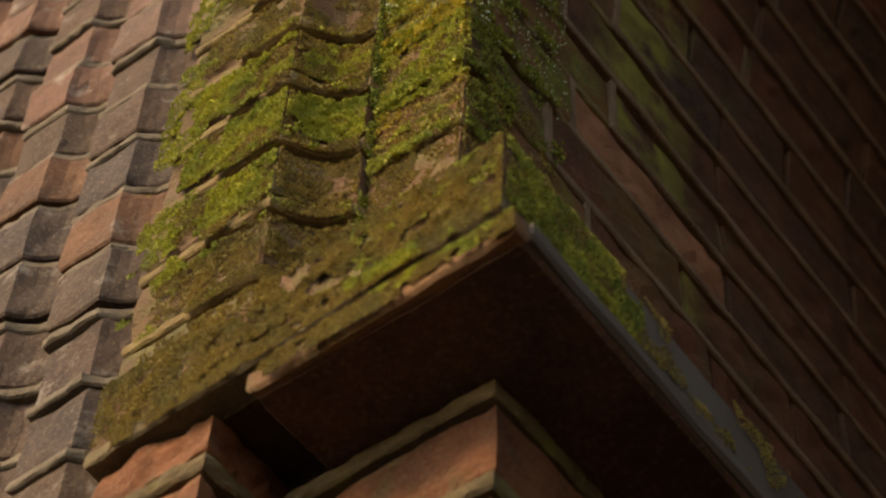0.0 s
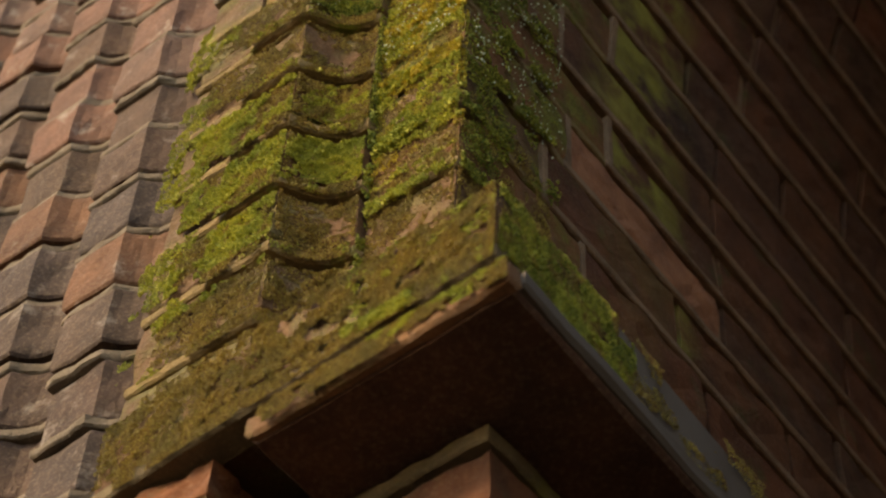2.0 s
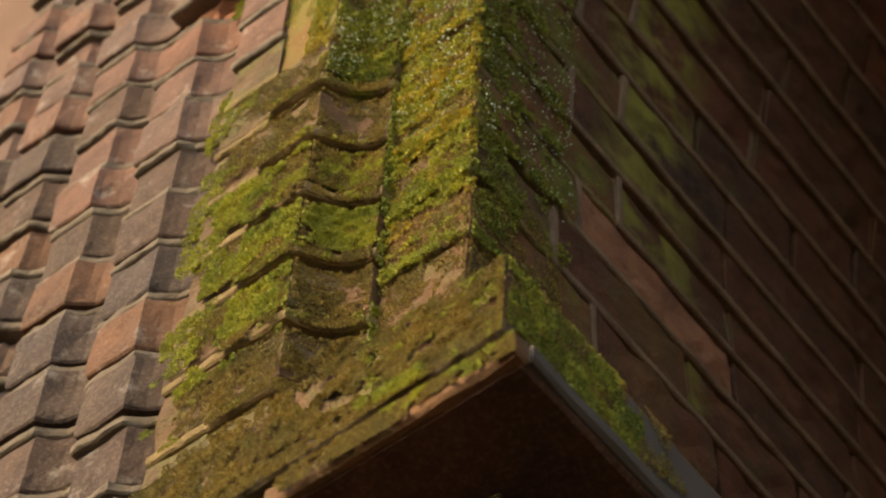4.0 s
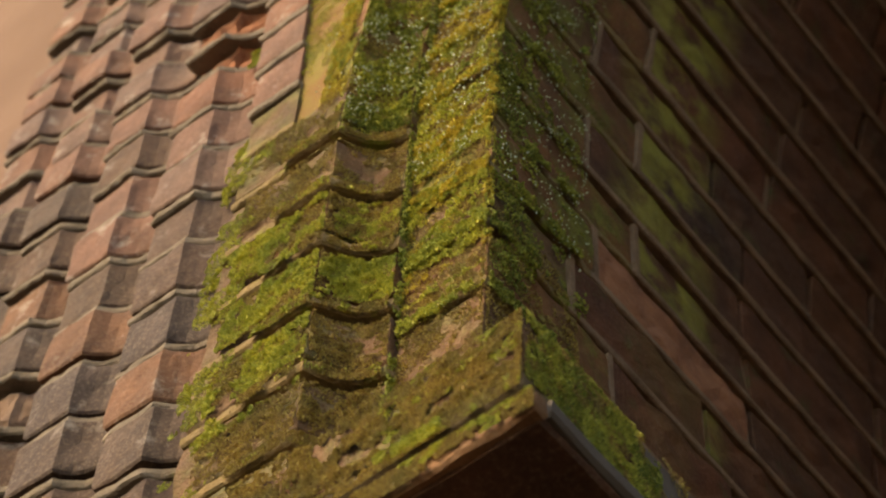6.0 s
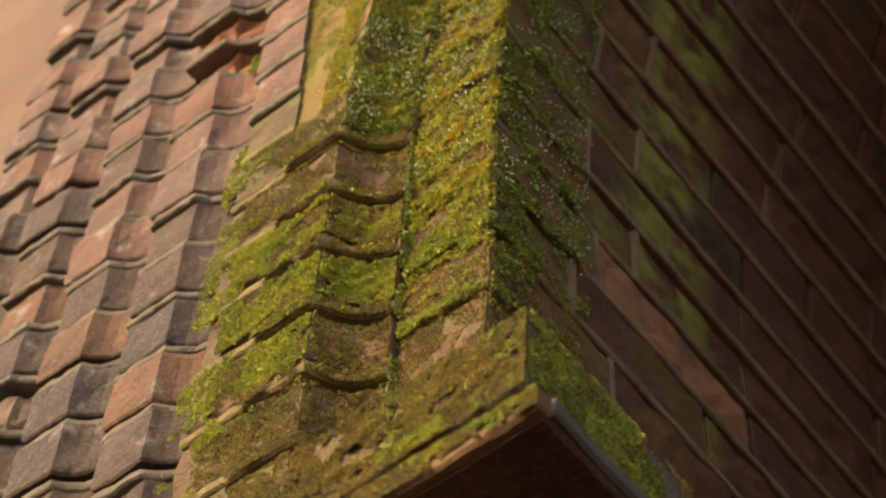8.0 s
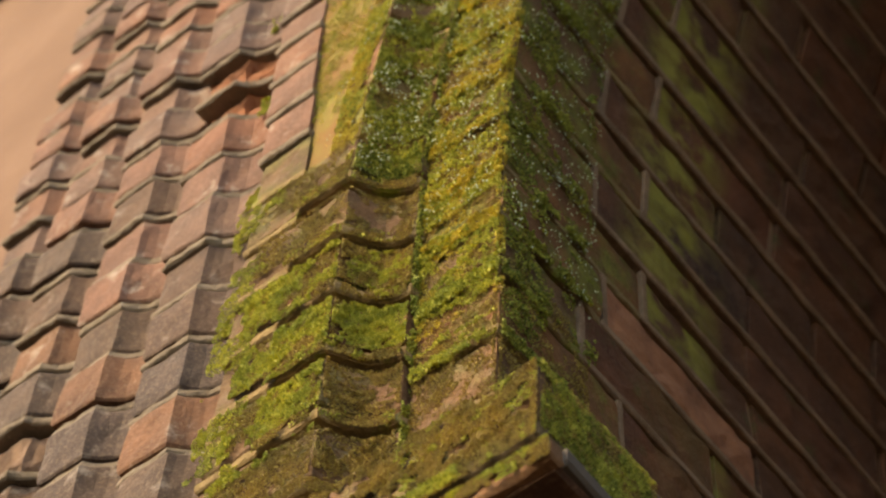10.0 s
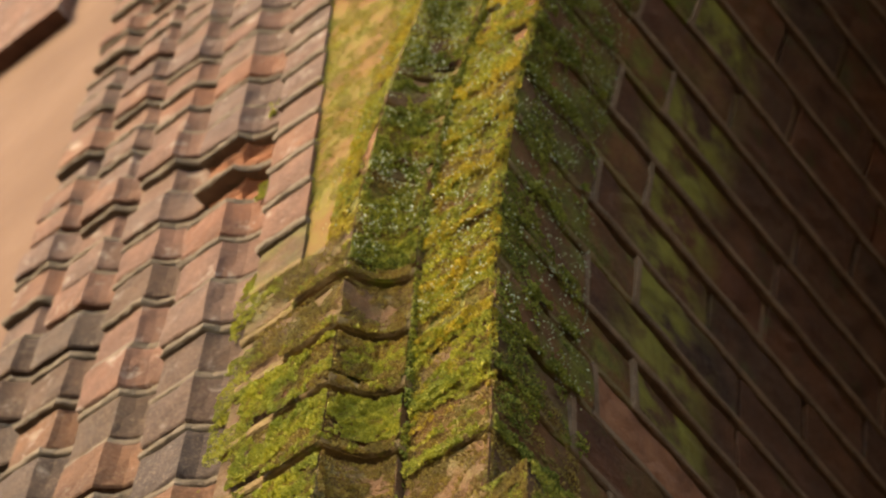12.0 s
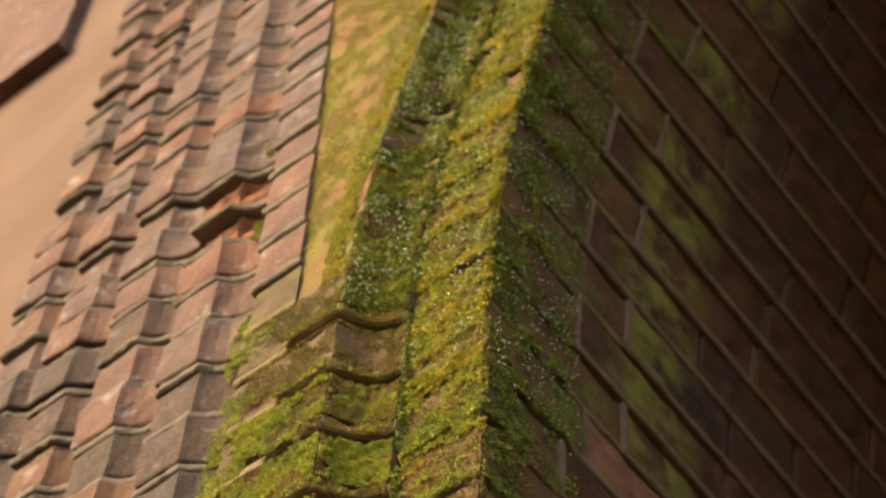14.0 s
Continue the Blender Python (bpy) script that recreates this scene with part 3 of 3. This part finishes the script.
grow(crust, [(-0.19, -0.0430), (-0.1145, -0.0430)], 2.42, 2.53, 16000, False, 0.0010, -0.05, 34, 10, BASE)
# face beside the corner
grow(bright, FACE, 2.60, 2.80, 26000, False, 0.0014, -0.05, 30, 12, None, 0.003)
grow(gold, FACE, 2.62, 2.80, 9000, False, 0.0013, 0.12, 34, 39)
grow(bright, FACE, 2.80, 3.9, 66000, True, 0.0016, 0.0, 22, 13, None, 0.0035)
grow(gold, FACE, 2.78, 3.9, 52000, True, 0.0015, 0.06, 26, 46, None, 0.003)
grow(crust, FACE, 2.42, 2.60, 8000, False, 0.0010, -0.02, 34, 14)
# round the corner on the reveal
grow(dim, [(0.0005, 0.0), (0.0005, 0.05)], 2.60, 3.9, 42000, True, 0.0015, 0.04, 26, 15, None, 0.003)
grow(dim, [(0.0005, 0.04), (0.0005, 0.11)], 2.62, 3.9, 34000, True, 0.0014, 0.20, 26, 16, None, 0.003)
grow(crust, [(0.0005, 0.0), (0.0005, 0.10)], 2.42, 2.68, 16000, False, 0.0012, -0.15, 40, 48, None, 0.0008)
# over the arris itself
grow(gold, [(-0.004, -0.0010), (0.0010, 0.004)], 2.62, 3.9, 15000, True, 0.0016, -0.10, 40, 49, None, 0.0030)
grow(bright, [(-0.004, -0.0010), (0.0010, 0.004)], 2.60, 3.9, 7000, True, 0.0016, 0.10, 40, 50, None, 0.0030)
grow(crust, [(-0.004, -0.0008), (0.0008, 0.004)], 2.42, 2.66, 2400, False, 0.0013, -0.2, 40, 51, None, 0.0014)
# the lips of the corner's courses, golden on the face and green on the reveal
for k in range(2, 14):
    z = QUOIN_BED + QUOIN * k
    grow(gold if k > 3 else bright, [(-0.0715, -0.0026), (0.0024, -0.0026)], z - 0.008, z + 0.008, 2600, True, 0.0017, -0.25, 30, 140 + k, None, 0.0035)
    grow(bright, [(-0.0715, -0.0026), (0.0024, -0.0026)], z - 0.008, z + 0.006, 900, True, 0.0017, 0.0, 30, 160 + k, None, 0.0035)
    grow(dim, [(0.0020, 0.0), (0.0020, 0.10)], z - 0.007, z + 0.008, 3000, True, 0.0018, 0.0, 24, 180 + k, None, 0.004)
# impost
grow(crust, [(-0.10, -0.0555), (0.076, -0.0565)], 2.358, 2.414, 46000, False, 0.0013, -0.25, 60, 17, None, 0.0024)
grow(bright, [(-0.03, -0.0562), (0.076, -0.0570)], 2.346, 2.414, 9000, False, 0.0012, 0.20, 60, 18, None, 0.0014)
grow(crust, [(-0.22, -0.051), (-0.10, -0.0555)], 2.358, 2.414, 20000, False, 0.0011, -0.05, 60, 19, None, 0.0014)
grow(bright, [(0.0765, -0.055), (0.0765, 0.064)], 2.352, 2.415, 7000, False, 0.0013, 0.05, 40, 20, None, 0.0010)
grow(dim, [(0.0765, -0.055), (0.0765, 0.075)], 2.352, 2.415, 12000, False, 0.0013, -0.1, 40, 47, None, 0.0008)
grow(bright, [(-0.05, -0.0575), (0.076, -0.0580)], 2.343, 2.357, 6000, False, 0.0014, -0.1, 40, 21, None, 0.0014)
grow(crust, [(-0.20, -0.0530), (0.076, -0.0580)], 2.342, 2.357, 14000, False, 0.0010, -0.4, 40, 103, None, 0.0008)
grow(crust, [(-0.05, -0.0552), (0.0835, -0.0555)], 2.319, 2.337, 12000, False, 0.0011, -0.30, 40, 101, None, 0.0008)
grow(crust, [(-0.096, -0.0546), (-0.05, -0.0552)], 2.319, 2.337, 2600, False, 0.0010, 0.02, 60, 104, None, 0.0008)
grow(bright, [(-0.02, -0.0554), (0.0835, -0.0557)], 2.322, 2.337, 5000, False, 0.0013, 0.0, 40, 102, None, 0.0008)
grow(crust, [(0.0770, 0.055), (0.0770, 0.24)], 2.352, 2.412, 9000, False, 0.0012, 0.15, 26, 34, None, 0.0006)
grow(dim, [(-0.0736, -0.0090), (-0.0736, 0.0020)], 2.45, 3.5, 12000, True, 0.0016, -0.3, 30, 33)
grow(dim, [(-0.074, 0.015), (-0.067, 0.015)], 2.55, 3.6, 9000, True, 0.0024, -0.1, 30, 95)
# fine crust all over the inner order and the impost
for j, (line, s0, s1, n) in enumerate(((CHAMFER, 2.40, 3.1, 52000), (FLANK, 2.40, 2.86, 40000), (FACE, 2.40, 3.1, 40000),
                                       ([(-0.222, -0.0505), (-0.085, -0.0545)], 2.357, 2.414, 6000), ([(0.076, -0.055), (0.076, 0.06)], 2.357, 2.414, 8000))):
    grow(crust, line, s0, s1, n, True, 0.0012, -0.22, 45, 40 + j, (BASE, BASE, None, None, None)[j], 0.0008)
LIP = [(-0.168, -0.0462), (-0.1165, -0.0462), (-0.1080, -0.0345), (-0.1025, -0.0250), (-0.096, -0.0185), (-0.089, -0.0140), (-0.081, -0.0112), (-0.0745, -0.011)]
for k in range(0, 6):
    z = BASE + PITCH * k
    grow(crust, LIP, z - 0.0165, z - 0.0045, 4200, True, 0.0011, -0.4, 40, 60 + k, None, 0.0008)
    grow(bright, LIP, z - 0.0165, z - 0.0045, (150, 300, 2600, 3000, 500, 300)[k], True, 0.0015, -0.05, 30, 80 + k, None, 0.0025)
# thin growth on the spandrel, tufts between the reeds
grow(bright, [(-0.205, -0.0364), (0.10, -0.0364)], 2.98, 3.9, 130000, False, 0.0011, -0.22, 34, 24, None, 0.0012, 0.125)
grow(gold, [(-0.190, -0.0364), (0.10, -0.0364)], 2.92, 3.9, 40000, False, 0.0012, 0.05, 40, 25, None, 0.0010, 0.125)
for x, z, n in ((-0.232, 2.612, 2600), (-0.238, 2.757, 500), (-0.240, 2.885, 600), (-0.236, 2.944, 700), (-0.243, 3.117, 900), (-0.250, 3.284, 800)):
    grow(bright, [(x - 0.012, -0.0275), (x + 0.010, -0.0285)], z - 0.014, z + 0.012, n, False, 0.0020, -0.05, 40, 23 + z, None, 0.003)
tagged(bright.make("moss_cushions", M_TUFT), "bright yellow-green moss cushions on the bricks", "moss", kind="stuff")
tagged(dim.make("moss_damp", M_TUFT_SHADE), "green moss on the arch bricks, shade put into its darker leaf tones", "moss", kind="stuff")
tagged(crust.make("moss_crust", M_CRUST), "olive brown moss crust on the bricks", "moss", kind="stuff")

tagged(gold.make("moss_golden", M_TUFT_GOLD), "golden yellow moss on the course edges of the arch", "moss", kind="stuff")

# dew on the tips of the moss
drops = Bulk()
ico = bmesh.new()
bmesh.ops.create_icosphere(ico, subdivisions=1, radius=1.0)
IV = [tuple(v.co) for v in ico.verts]
IF = [tuple(v.index for v in f.verts) for f in ico.faces]
ico.free()
for line, s0, s1, count in ((CHAMFER, 2.84, 3.8, 2800), ([(-0.0715, 0), (0, 0)], 2.76, 3.8, 1600), ([(0, 0), (0, 0.11)], 2.70, 3.6, 1500), ([(-0.15, -0.0365), (-0.1145, -0.0425)], 2.9, 3.7, 200)):
    p, n, xy, s = skin(line, s0, s1, count, True)
    keep = patchy(p, 18, -0.25, 31)
    for q, w in zip(p[keep], n[keep]):
        r = random.choice((0.0004, 0.0005, 0.0006, 0.0007, 0.0009))
        o = Vector(q) + Vector(w) * random.uniform(0.0045, 0.0080)
        drops.put([(o.x + v[0] * r, o.y + v[1] * r, o.z + v[2] * r * 1.3) for v in IV], IF)
tagged(drops.make("dew_drops", M_DROP, True), "small pale dew drops on the moss tips", "dew", kind="stuff")

# ---------------------------------------------------------------- the bricks, one by one
for wall, kind_name, pieces in ((reveal, "brick", rev), (impost, "brick", imp), (lower, "brick", low), (lower, "mortar_joint", low_joints)):
    for me, m in pieces:
        part(kind_name, me, wall, m)
